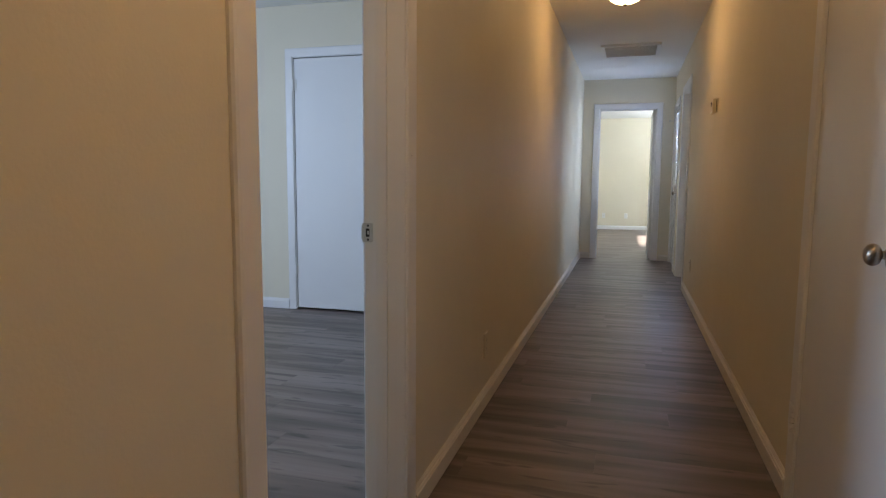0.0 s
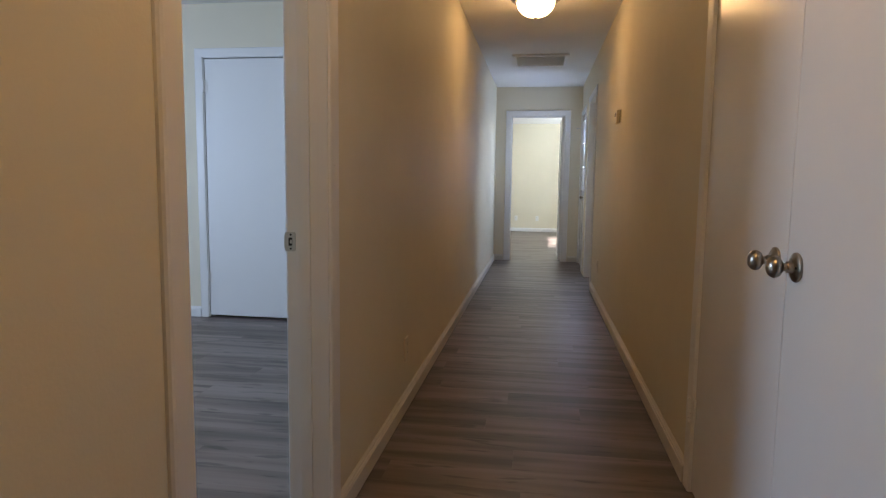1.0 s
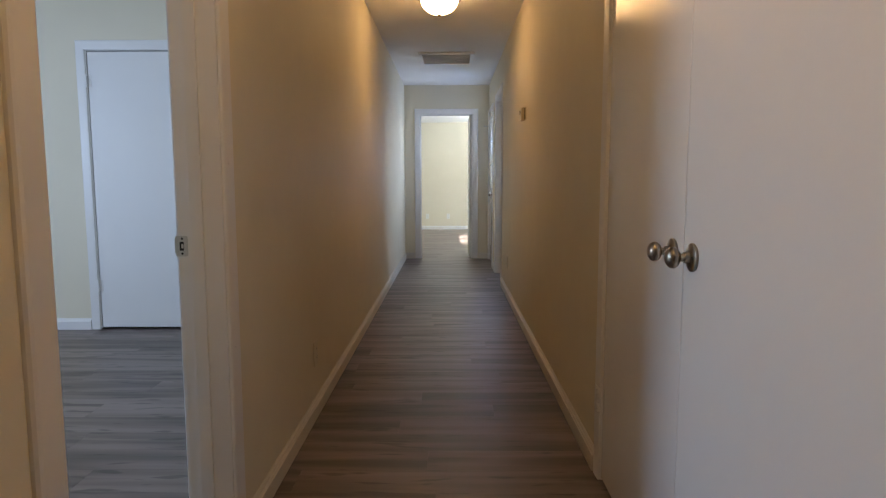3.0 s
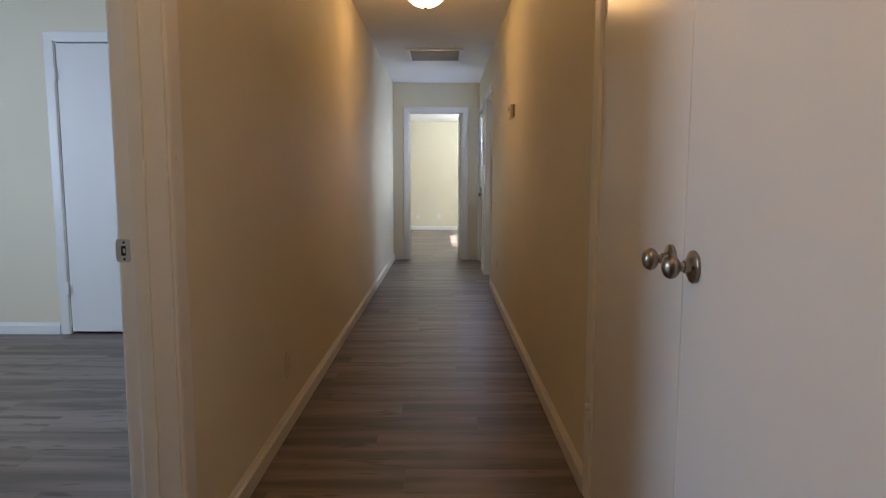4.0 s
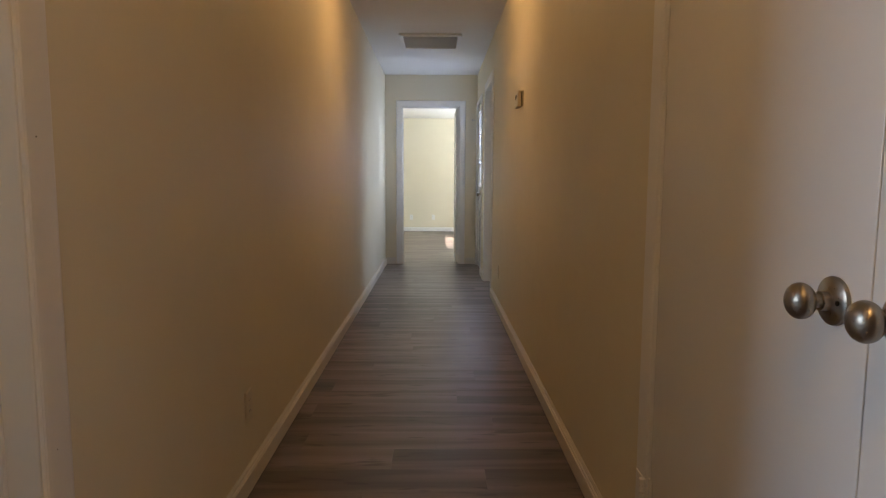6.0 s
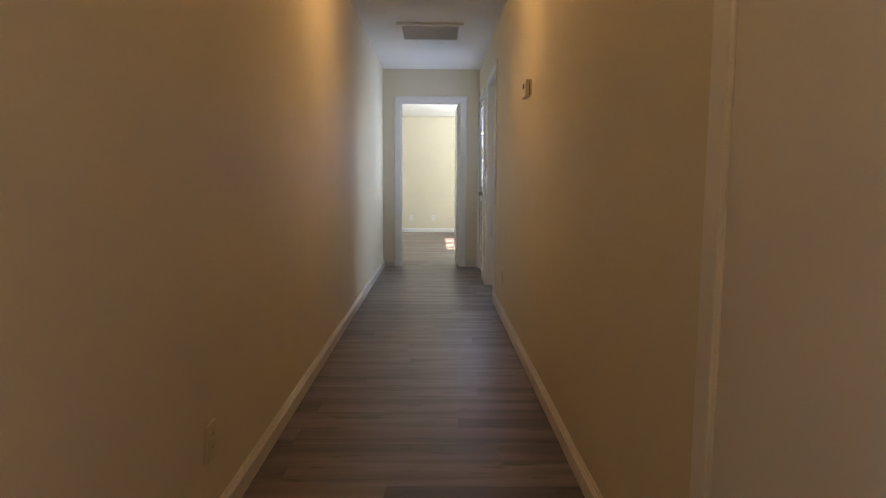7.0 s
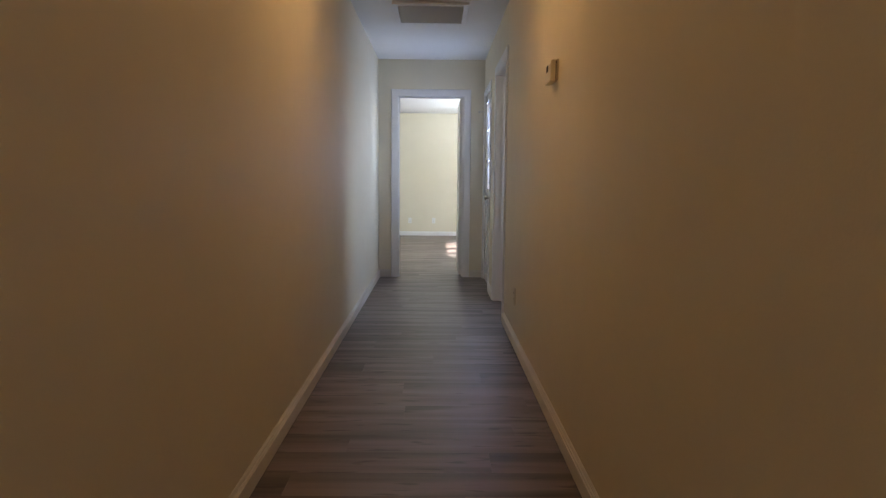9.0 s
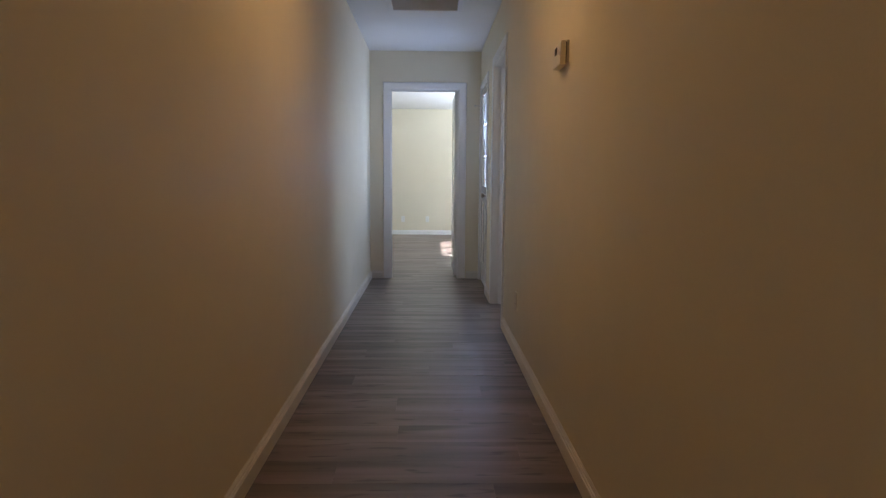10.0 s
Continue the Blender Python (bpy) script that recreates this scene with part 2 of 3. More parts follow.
structure("wall_bedroom_closet", boxes((-2.9, -1.5, 5.1, 5.2, -0.1, 2.5), (-2.98, -2.9, BED_N + THICK, 5.2, -0.1, 2.5), (-1.5, -1.42, BED_N + THICK, 5.2, -0.1, 2.5), (-2.9, -1.5, BED_N + THICK, 5.1, 2.44, 2.5), (-2.9, -1.5, BED_N + 0.04, 5.1, -0.1, -0.012)), WALL, "plain wall behind the bedroom closet door", "wall")
structure("wall_end_room_north", wall_y(FAR_N, FAR_N + THICK, FAR_W - THICK, FAR_E + THICK, []), WALL, "cream wall of the bright end room", "wall")
structure("wall_end_room_west", wall_x(FAR_W - THICK, FAR_W, Y_END, FAR_N, []), WALL, "plain cream end room wall", "wall")
structure("wall_end_room_south", wall_y(Y_END, Y_END + THICK, FAR_W, XL - WEST_T, []), WALL, "plain cream end room wall", "wall")
# the first opening belongs to the added fill window
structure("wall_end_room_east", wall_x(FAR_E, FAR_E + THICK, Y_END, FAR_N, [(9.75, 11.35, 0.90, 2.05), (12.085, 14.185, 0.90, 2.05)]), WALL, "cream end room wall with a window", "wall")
structure("wall_side_room_east", wall_x(SIDE_E, SIDE_E + THICK, SIDE_S, SIDE_N, [(6.25, 7.65, 0.85, 2.05)]), WALL, "plain cream side room wall with a window opening", "wall")
structure("wall_side_room_south", wall_y(SIDE_S - THICK, SIDE_S, XR + THICK, SIDE_E + THICK, []), WALL, "plain cream side room wall", "wall")
structure("wall_side_room_north", wall_y(SIDE_N, SIDE_N + 0.10, XR + THICK, SIDE_E + THICK, []), WALL, "plain cream side room wall", "wall")
structure("wall_hall_closet", boxes((1.35, 1.43, 0.3, 2.5, 0, 2.5), (XR + THICK, 1.35, 0.3, 0.38, 0, 2.5), (XR + THICK, 1.35, 2.42, 2.5, 0, 2.5), (XR + THICK, 1.35, 0.38, 2.42, 2.44, 2.5), (XR + THICK / 2, 1.35, 0.38, 2.42, -0.1, -0.012)), WALL, "plain closet walls behind closed doors", "wall")

structure("ceiling_hall", boxes((XL, XR, Y_BACK, Y_END, CEIL, 2.52)), CEILING, "white lightly textured hallway ceiling", "ceiling")
structure("ceiling_bedroom", boxes((BED_W, XL - WEST_T, BED_S, BED_N, CEIL, 2.52)), CEILING, "white bedroom ceiling", "ceiling")
structure("ceiling_end_room", boxes((FAR_W, FAR_E, Y_END + THICK, FAR_N, CEIL, 2.52)), CEILING, "white end room ceiling", "ceiling")
structure("ceiling_side_room", boxes((XR + THICK, SIDE_E, SIDE_S, SIDE_N, CEIL, 2.52)), CEILING, "white side room ceiling", "ceiling")
# unseen roof; its wide eaves are added to keep sun off door and windows
structure("roof", boxes((-4.5, 2.0, -3.8, 8.88, 2.56, 2.72), (2.0, 4.8, -3.8, 8.88, 2.56, 2.72), (2.5, 4.8, 8.88, 12.30, 2.56, 2.72), (-4.5, 2.5, 8.88, 14.8, 2.56, 2.72)), ROOFING, "dark unseen roof deck with eaves widened to block the sun", "roof")
structure("ground", boxes((-400, 400, -400, 400, -0.4, -0.16)), GROUND, "dry grass ground outside the house", "ground")
# assumed siding, added as a bright surface behind the door glass
structure("exterior_siding", boxes((XR + THICK, FAR_E + THICK, Y_END - 0.016, Y_END - 0.004, 0, 2.5)), SIDING, "white siding added for a bright view through the glazed door", "siding")


# ---- floors of planks ----
PLANK_W, PLANK_L = 0.178, 1.22
PLANK_MESH = {}


def plank_mesh(length, width):
    key = (round(length, 3), round(width, 3))
    if key not in PLANK_MESH:
        a, b, e = length / 2 - 0.00003, width / 2 - 0.0001, 0.0005
        top = [(-a + e, -b + e), (a - e, -b + e), (a - e, b - e), (-a + e, b - e)]
        rim = [(-a, -b), (a, -b), (a, b), (-a, b)]
        verts = [(x, y, 0.0) for x, y in top] + [(x, y, -0.0007) for x, y in rim] + [(x, y, -0.005) for x, y in rim]
        faces = [(0, 1, 2, 3)]
        for k in range(4):
            n = (k + 1) % 4
            faces += [(4 + k, 4 + n, n, k), (8 + k, 8 + n, 4 + n, 4 + k)]
        me = bpy.data.meshes.new("plank")
        me.from_pydata(verts, [], faces)
        me.materials.append(PLANK)
        PLANK_MESH[key] = me
    return PLANK_MESH[key]


def plank_floor(name, x0, x1, y0, y1, seed, label):
    base = structure(name, boxes((x0, x1, y0, y1, -0.12, -0.005)), DARK, label, "floor")
    rng = random.Random(seed)
    row0 = math.floor((y0 - 5.26) / PLANK_W)
    y = 5.26 + row0 * PLANK_W
    stagger = rng.uniform(0, PLANK_L)
    while y < y1 - 0.004:
        ya, yb = max(y, y0), min(y + PLANK_W, y1)
        stagger = (stagger + rng.uniform(0.3, 0.85)) % PLANK_L
        x = x0 - stagger
        while x < x1 - 0.004:
            xa, xb = max(x, x0), min(x + PLANK_L, x1)
            if xb - xa > 0.01 and yb - ya > 0.01:
                ob = new("plank", plank_mesh(xb - xa, yb - ya))
                ob.parent = base
                ob.location = Vector(((xa + xb) / 2, (ya + yb) / 2, 0.0)) - WORLD_AT[base]
            x += PLANK_L
        y += PLANK_W


# ---- doorways ----
CASING = [(0.0, 0.0), (0.0, 0.008), (0.004, 0.0105), (0.012, 0.0115), (0.050, 0.0130), (0.064, 0.0135), (0.071, 0.0115), (0.075, 0.0065), (0.075, 0.0)]


def plane_x(c, s):
    return lambda u, v, n: Vector((c + s * n, u, v))


def plane_y(c, s):
    return lambda u, v, n: Vector((u, c + s * n, v))


def casing(parent, at, u0, u1, top, width=0.075, g=0.006):
    """Two legs and a mitred head round an opening, on the wall face that at() describes."""
    k = width / 0.075
    prof = [(w * k, n) for w, n in CASING]
    part("casing", loft([[at(u0 - g - w, 0.001, n) for w, n in prof], [at(u0 - g - w, top + g + w, n) for w, n in prof]]), TRIM, parent)
    part("casing", loft([[at(u1 + g + w, 0.001, n) for w, n in prof], [at(u1 + g + w, top + g + w, n) for w, n in prof]]), TRIM, parent)
    part("casing", loft([[at(u0 - g - w, top + g + w, n) for w, n in prof], [at(u1 + g + w, top + g + w, n) for w, n in prof]]), TRIM, parent)


def slab(at, u0, u1, v0, v1, n0, n1, bevel=0.0015):
    lo, hi = at(u0, v0, n0), at(u1, v1, n1)
    a = [min(lo[k], hi[k]) for k in range(3)]
    b = [max(lo[k], hi[k]) for k in range(3)]
    return boxes((a[0], b[0], a[1], b[1], a[2], b[2]), bevel=bevel)


def doorway(name, at, u0, u1, label, back=True, stop=None, width=0.075, depth=THICK, g=0.006):
    """Jambs through the wall's thickness, casings on its faces, and a door stop at depth stop."""
    f = thing(name, at((u0 + u1) / 2, 0, -depth / 2), label, "door frame", kind="structure")
    e = 0.001
    part("jamb", slab(at, u0 - J + e, u0, 0.001, DOOR_H + J - e, 0.002, -depth - 0.002), TRIM, f)
    part("jamb", slab(at, u1, u1 + J - e, 0.001, DOOR_H + J - e, 0.002, -depth - 0.002), TRIM, f)
    part("jamb", slab(at, u0, u1, DOOR_H, DOOR_H + J - e, 0.002, -depth - 0.002), TRIM, f)
    casing(f, at, u0, u1, DOOR_H, width, g)
    if back:
        casing(f, lambda u, v, n: at(u, v, -depth - n), u0, u1, DOOR_H, width)
    if stop:
        a, b = stop
        part("door_stop", slab(at, u0 + 0.0005, u0 + 0.011, 0.001, DOOR_H - 0.011, -a, -b, 0.001), TRIM, f)
        part("door_stop", slab(at, u1 - 0.011, u1 - 0.0005, 0.001, DOOR_H - 0.011, -a, -b, 0.001), TRIM, f)
        part("door_stop", slab(at, u0 + 0.0005, u1 - 0.0005, DOOR_H - 0.011, DOOR_H - 0.0005, -a, -b, 0.003), TRIM, f)
    return f


west = plane_x(XL, 1)
east = plane_x(XR, -1)
frame_bed = doorway("door_frame_bedroom", west, *BED_D, "white painted frame of the open bedroom doorway", stop=(0.052, 0.088), depth=WEST_T)
frame_closet = doorway("door_frame_closet", east, *CLOSET_D, "white painted frame of the hall closet", back=False, width=0.068, g=0.002)
frame_side = doorway("door_frame_side_room", east, *SIDE_D, "white painted frame of the side room doorway", stop=(0.055, 0.090))
frame_ext = doorway("door_frame_outer", east, *EXT_D, "white painted frame of the glazed outer door", back=False, stop=(0.060, 0.100), width=0.045)
frame_end = doorway("door_frame_end_room", plane_y(Y_END, -1), *END_D, "white painted frame of the end room doorway", stop=(0.050, 0.080), width=0.075)
frame_bcl = doorway("door_frame_bedroom_closet", plane_y(BED_N, -1), *BCL_D, "white painted frame of the bedroom closet", back=False, stop=(0.042, 0.075), width=0.066)


# ---- baseboards ----
BASE = [(0.0, 0.0), (0.0170, 0.0), (0.0170, 0.0600), (0.0155, 0.0625), (0.0125, 0.0632), (0.0118, 0.0680), (0.0090, 0.0708), (0.0065, 0.0715), (0.0058, 0.0760), (0.0030, 0.0800), (0.0024, 0.0840), (0.0, 0.0840)]


def baseboard(at, u0, u1, paint=BASE_DIMMED):
    b = part("baseboard", loft([[at(u0, v + 0.001, n) for n, v in BASE], [at(u1, v + 0.001, n) for n, v in BASE]]), paint)
    tagged(b, "white moulded baseboard along the cream wall", "baseboard", kind="structure")


C = 0.082
baseboard(west, Y_BACK, BED_D[0] - C)
baseboard(west, BED_D[1] + C, Y_END)
baseboard(east, Y_BACK, CLOSET_D[0] - 0.074)
baseboard(east, CLOSET_D[1] + 0.074, SIDE_D[0] - C)
baseboard(east, SIDE_D[1] + C, EXT_D[0] - 0.052)
end_s = plane_y(Y_END, -1)
baseboard(end_s, XL + 0.013, END_D[0] - 0.09)
baseboard(end_s, END_D[1] + 0.09, XR)
far_n = plane_y(FAR_N, -1)
# baseboards of the brighter rooms keep the undarkened trim white
baseboard(far_n, FAR_W, FAR_E, TRIM)
bed_n = plane_y(BED_N, -1)
baseboard(bed_n, BED_W, BCL_D[0] - 0.074, TRIM)
baseboard(bed_n, BCL_D[1] + 0.074, XL - WEST_T, TRIM)


# ---- hardware ----
def hinge(parent, at, u, v, n, side, lift=0.0, leaf=0.018):
    """A butt hinge: five knuckles, a leaf on the door towards side, and one on the frame, raised by lift."""
    bm = bmesh.new()
    turn = Matrix.Translation(at(u, v, n + lift + 0.004))
    for k in range(5):
        z0 = -0.0445 + k * 0.0178
        ring = lathe([(0.0, z0), (0.0078, z0 + 0.0004), (0.0078, z0 + 0.0150), (0.0, z0 + 0.0154)], turn, 14)
        tmp = bpy.data.meshes.new("knuckle")
        ring.to_mesh(tmp)
        ring.free()
        bm.from_mesh(tmp)
        bpy.data.meshes.remove(tmp)
    ob = part("hinge", bm, TRIM, parent, "hinge painted over in white", True)
    part("hinge_leaf", slab(at, u, u + side * 0.024, v - 0.044, v + 0.044, n + 0.0003, n + 0.0030, 0.0006), TRIM, ob)
    part("hinge_leaf", slab(at, u, u - side * leaf, v - 0.044, v + 0.044, n + lift + 0.0003, n + lift + 0.0030, 0.0006), TRIM, ob)
    return ob


def frame_at(at, u, v, n):
    """A matrix whose z axis leaves the wall face at that point."""
    o = at(u, v, n)
    z = (at(u, v, n + 1) - o).normalized()
    x = Vector((0, 0, 1)).cross(z).normalized()
    y = z.cross(x)
    return Matrix.Translation(o) @ Matrix((x, y, z)).transposed().to_4x4()


def door_knob(parent, at, u, v, n, k=1.0):
    m = frame_at(at, u, v, n)
    rose = part("rosette", lathe([(0.0, 0.0), (0.0325 * k, 0.0), (0.0335 * k, 0.003), (0.0325 * k, 0.006), (0.0280 * k, 0.0085), (0.0150 * k, 0.0105), (0.0135 * k, 0.0120), (0.0130 * k, 0.022), (0.0, 0.022)], m, 44), NICKEL, parent, "brushed nickel rosette with a small pin hole", True)
    egg = [(0.0, 0.019), (0.0095 * k, 0.019), (0.0095 * k, 0.0298)]
    for a in range(1, 16):
        th = math.pi * a / 16
        egg.append((max(0.0095 * k if a == 1 else 0.0, 0.0248 * k * math.sin(th) ** 0.92), 0.0475 - 0.0175 * math.cos(th)))
    egg.append((0.0, 0.0652))
    part("knob", lathe(egg, m, 44), NICKEL, rose, "egg-shaped brushed nickel knob", True)
    side = m @ Matrix.Translation((0.0195 * k, 0.0, 0.0092))
    part("pin_hole", lathe([(0.0, 0.0), (0.0034, 0.0), (0.0034, 0.0016), (0.0, 0.0016)], side, 16), DARK, rose)
    return rose


# ---- hall closet doors ----
SEAM = 1.432
LEAF = 0.035


def closet_leaf(name, u0, u1, knob_u, hinge_u, side, label):
    d = part(name, slab(east, u0, u1, 0.012, DOOR_H - 0.004, -0.001, -LEAF, 0.0015), DOOR)
    tagged(d, label, "door", "hall closet doors", "structure")
    door_knob(d, east, knob_u, 0.923, -0.001)
    for z in (0.306, 1.80):
        hinge(d, east, hinge_u, z, 0.0, side, 0.0130, 0.052)
    return d


closet_leaf("door_closet", SEAM + 0.0011, CLOSET_D[1] - 0.0015, 1.500, CLOSET_D[1] + 0.004, -1, "flush white closet door, closed, with brushed nickel knob")
closet_leaf("door_closet", CLOSET_D[0] + 0.003, SEAM - 0.0011, 1.373, CLOSET_D[0] - 0.004, 1, "flush white closet door, closed, with brushed nickel knob")

# ---- bedroom closet door ----
bcd = part("door_bedroom_closet", slab(bed_n, BCL_D[0] + 0.006, BCL_D[1] - 0.006, 0.018, DOOR_H - 0.008, -0.003, -0.038, 0.0015), DOOR_MATT)
tagged(bcd, "flush white bedroom closet door, closed", "door", kind="structure")
for z in (0.335, 1.822):
    hinge(bcd, bed_n, BCL_D[0] + 0.001, z, -0.001, 1, 0.010)

# ---- end room door, standing open ----
open_at = plane_x(END_D[1] - 0.004, -1)
od = part("door_end_room", slab(open_at, Y_END + THICK + 0.004, Y_END + THICK + 0.754, 0.012, DOOR_H - 0.005, 0.0, 0.035, 0.0015), DOOR)
tagged(od, "flush white door standing open into the end room", "door", kind="structure")


# ---- glazed outer door ----
def glazed_door():
    at = plane_x(XR, -1)
    n0, n1 = -0.012, -0.056
    y0, y1 = EXT_D[0] + 0.003, EXT_D[1] - 0.003
    z0, z1 = 0.014, DOOR_H - 0.004
    gy0, gy1, gz0, gz1 = y0 + 0.115, y1 - 0.115, 1.0, 1.955
    d = thing("door_outer", at((y0 + y1) / 2, 0.014, -0.034), "white outer door with nine glass lites, closed", "door", kind="structure")
    part("stile", slab(at, y0, gy0, z0, z1, n0, n1), DOOR, d)
    part("stile", slab(at, gy1, y1, z0, z1, n0, n1), DOOR, d)
    part("rail", slab(at, gy0, gy1, gz1, z1, n0, n1), DOOR, d)
    part("rail", slab(at, gy0, gy1, 0.86, gz0, n0, n1), DOOR, d)
    part("rail", slab(at, gy0, gy1, z0, 0.22, n0, n1), DOOR, d)
    part("stile", slab(at, (gy0 + gy1) / 2 - 0.05, (gy0 + gy1) / 2 + 0.05, 0.22, 0.86, n0, n1), DOOR, d)
    for a, b in ((gy0, (gy0 + gy1) / 2 - 0.05), ((gy0 + gy1) / 2 + 0.05, gy1)):
        part("panel", slab(at, a + 0.001, b - 0.001, 0.221, 0.859, n0 - 0.010, n1 + 0.010, 0.004), DOOR, d)
    part("glazing_bead", slab(at, gy0, gy0 + 0.018, gz0, gz1, n0 + 0.008, n0), DOOR, d)
    part("glazing_bead", slab(at, gy1 - 0.018, gy1, gz0, gz1, n0 + 0.008, n0), DOOR, d)
    part("glazing_bead", slab(at, gy0 + 0.018, gy1 - 0.018, gz0, gz0 + 0.018, n0 + 0.008, n0), DOOR, d)
    part("glazing_bead", slab(at, gy0 + 0.018, gy1 - 0.018, gz1 - 0.018, gz1, n0 + 0.008, n0), DOOR, d)
    w, h = (gy1 - gy0) / 3, (gz1 - gz0) / 3
    for k in (1, 2):
        part("muntin", slab(at, gy0 + k * w - 0.010, gy0 + k * w + 0.010, gz0, gz1, n0 + 0.004, n1), DOOR, d)
        part("muntin", slab(at, gy0, gy1, gz0 + k * h - 0.010, gz0 + k * h + 0.010, n0 + 0.003, n1 + 0.001), DOOR, d)
    for i in range(3):
        for k in range(3):
            p = part("pane", slab(at, gy0 + i * w + 0.008, gy0 + (i + 1) * w - 0.008, gz0 + k * h + 0.008, gz0 + (k + 1) * h - 0.008, -0.032, -0.036, 0.0), GLASS, d)
            p.visible_shadow = False
    door_knob(d, at, y0 + 0.06, 0.935, n0)
    m = frame_at(at, y0 + 0.06, 1.09, n0)
    part("deadbolt", lathe([(0.0, 0.0), (0.030, 0.0), (0.030, 0.006), (0.022, 0.012), (0.008, 0.014), (0.006, 0.026), (0.0, 0.027)], m, 28), NICKEL, d, "dark nickel deadbolt turn", True)
    for z in (0.28, 1.03, 1.80):
        hinge(d, at, y1 + 0.002, z, 0.0, -1)
    m = frame_at(at, y1 - 0.01, 1.862, 0.004)
    part("hinge_pin_stop", lathe([(0.0, 0.0), (0.004, 0.0), (0.004, 0.056), (0.009, 0.058), (0.011, 0.070), (0.0, 0.073)], m, 16), STEEL, d, "small steel hinge-pin door stop", True)


glazed_door()


# ---- windows ----
def window(name, x, s, y0, y1, z0, z1, mullions, label):
    f = thing(name, (x, (y0 + y1) / 2, z0), label, "window", kind="structure")
    xa, xb = sorted((x - 0.01 * s, x - 0.07 * s))
    e = 0.002
    part("window_frame", boxes((xa, xb, y0 + e, y0 + 0.04, z0 + e, z1 - e), bevel=0.002), TRIM, f)
    part("window_frame", boxes((xa, xb, y1 - 0.04, y1 - e, z0 + e, z1 - e), bevel=0.002), TRIM, f)
    part("window_frame", boxes((xa, xb, y0 + 0.04, y1 - 0.04, z0 + e, z0 + 0.04), bevel=0.002), TRIM, f)
    part("window_frame", boxes((xa, xb, y0 + 0.04, y1 - 0.04, z1 - 0.04, z1 - e), bevel=0.002), TRIM, f)
    edges = [y0 + 0.04]
    for a, b in mullions:
        part("mullion", boxes((xa, xb, a, b, z0 + 0.04, z1 - 0.04), bevel=0.002), TRIM, f)
        edges += [a, b]
    edges.append(y1 - 0.04)
    for a, b in zip(edges[::2], edges[1::2]):
        p = part("pane", boxes(((xa + xb) / 2 - 0.002, (xa + xb) / 2 + 0.002, a - 0.005, b + 0.005, z0 + 0.035, z1 - 0.035)), GLASS, f)
        p.visible_shadow = False
    return f


window("window_1", FAR_E + THICK, 1, 12.085, 14.185, 0.90, 2.05, [(12.335, 12.495), (13.105, 13.245), (13.825, 13.885)], "white framed window lighting the end room from out of view")
# unseen window, added to carry fill light into the end room
window("window_fill", FAR_E + THICK, 1, 9.75, 11.35, 0.90, 2.05, [(10.525, 10.575)], "white framed window lighting the end room from out of view")
window("window_2", BED_W - THICK, -1, 1.40, 2.50, 0.85, 2.05, [(1.925, 1.975)], "white framed bedroom window")
window("window_3", SIDE_E + THICK, 1, 6.25, 7.65, 0.85, 2.05, [(6.92, 6.98)], "white framed side room window")


# ---- hall ceiling lamp ----
def ceiling_lamp(x, y, glass):
    f = thing("ceiling_lamp", (x, y, CEIL), "flush ceiling lamp, lit, opal glass bowl and nickel pan", "ceiling lamp")
    m = Matrix.Translation((x, y, 0))
    part("pan", lathe([(0.0, CEIL), (0.176, CEIL), (0.183, CEIL - 0.004), (0.180, CEIL - 0.010), (0.162, CEIL - 0.015), (0.157, CEIL - 0.026), (0.154, CEIL - 0.030), (0.140, CEIL - 0.030), (0.0, CEIL - 0.022)], m, 64), NICKEL, f, "brushed nickel pan", True)
    bowl = [(0.0, 2.412), (0.139, 2.412)]
    for k in range(1, 15):
        a = math.pi / 2 * k / 15
        bowl.append((0.137 * math.cos(a) ** 0.95, 2.410 - 0.104 * math.sin(a)))
    bowl.append((0.0, 2.306))
    part("glass_bowl", lathe(bowl, m, 64), glass, f, "lit opal glass bowl", True)
    part("finial", lathe([(0.0, 2.310), (0.013, 2.308), (0.014, 2.302), (0.010, 2.295), (0.004, 2.291), (0.0, 2.290)], m, 24), NICKEL, f, "small nickel finial", True)


ceiling_lamp(0.017, 4.66, LAMP_GLASS)
# unseen lamp, inferred from knob shadows, its place tuned to the near walls
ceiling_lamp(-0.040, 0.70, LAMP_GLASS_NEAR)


# ---- return air grille ----
def ceiling_vent(x0, x1, y0, y1):
    f = thing("ceiling_vent", ((x0 + x1) / 2, (y0 + y1) / 2, CEIL), "white return air grille with grey filter", "ceiling vent")
    w, t = 0.040, 0.022
    z0, z1 = CEIL - t, CEIL - 0.0005
    part("frame", boxes((x0, x1, y0, y0 + w, z0, z1), bevel=0.003), TRIM, f)
    part("frame", boxes((x0, x1, y1 - w, y1, z0, z1), bevel=0.003), TRIM, f)
    part("frame", boxes((x0, x0 + w, y0 + w, y1 - w, z0, z1), bevel=0.003), TRIM, f)
    part("frame", boxes((x1 - w, x1, y0 + w, y1 - w, z0, z1), bevel=0.003), TRIM, f)
    part("backing", boxes((x0 + w, x1 - w, y0 + w, y1 - w, CEIL - 0.003, CEIL - 0.0008)), FILTER, f, "grey filter behind the slats")
    n = 36
    for k in range(n):
        y = y0 + w + (k + 0.5) * (y1 - y0 - 2 * w) / n
        ring = [(y - 0.0055, CEIL - 0.013), (y - 0.0045, CEIL - 0.0138), (y + 0.0045, CEIL - 0.0045), (y + 0.0035, CEIL - 0.0040)]
        part("slat", loft([[Vector((x0 + w, a, b)) for a, b in ring], [Vector((x1 - w, a, b)) for a, b in ring]]), FILTER, f)


ceiling_vent(-0.236, 0.350, 6.645, 7.248)


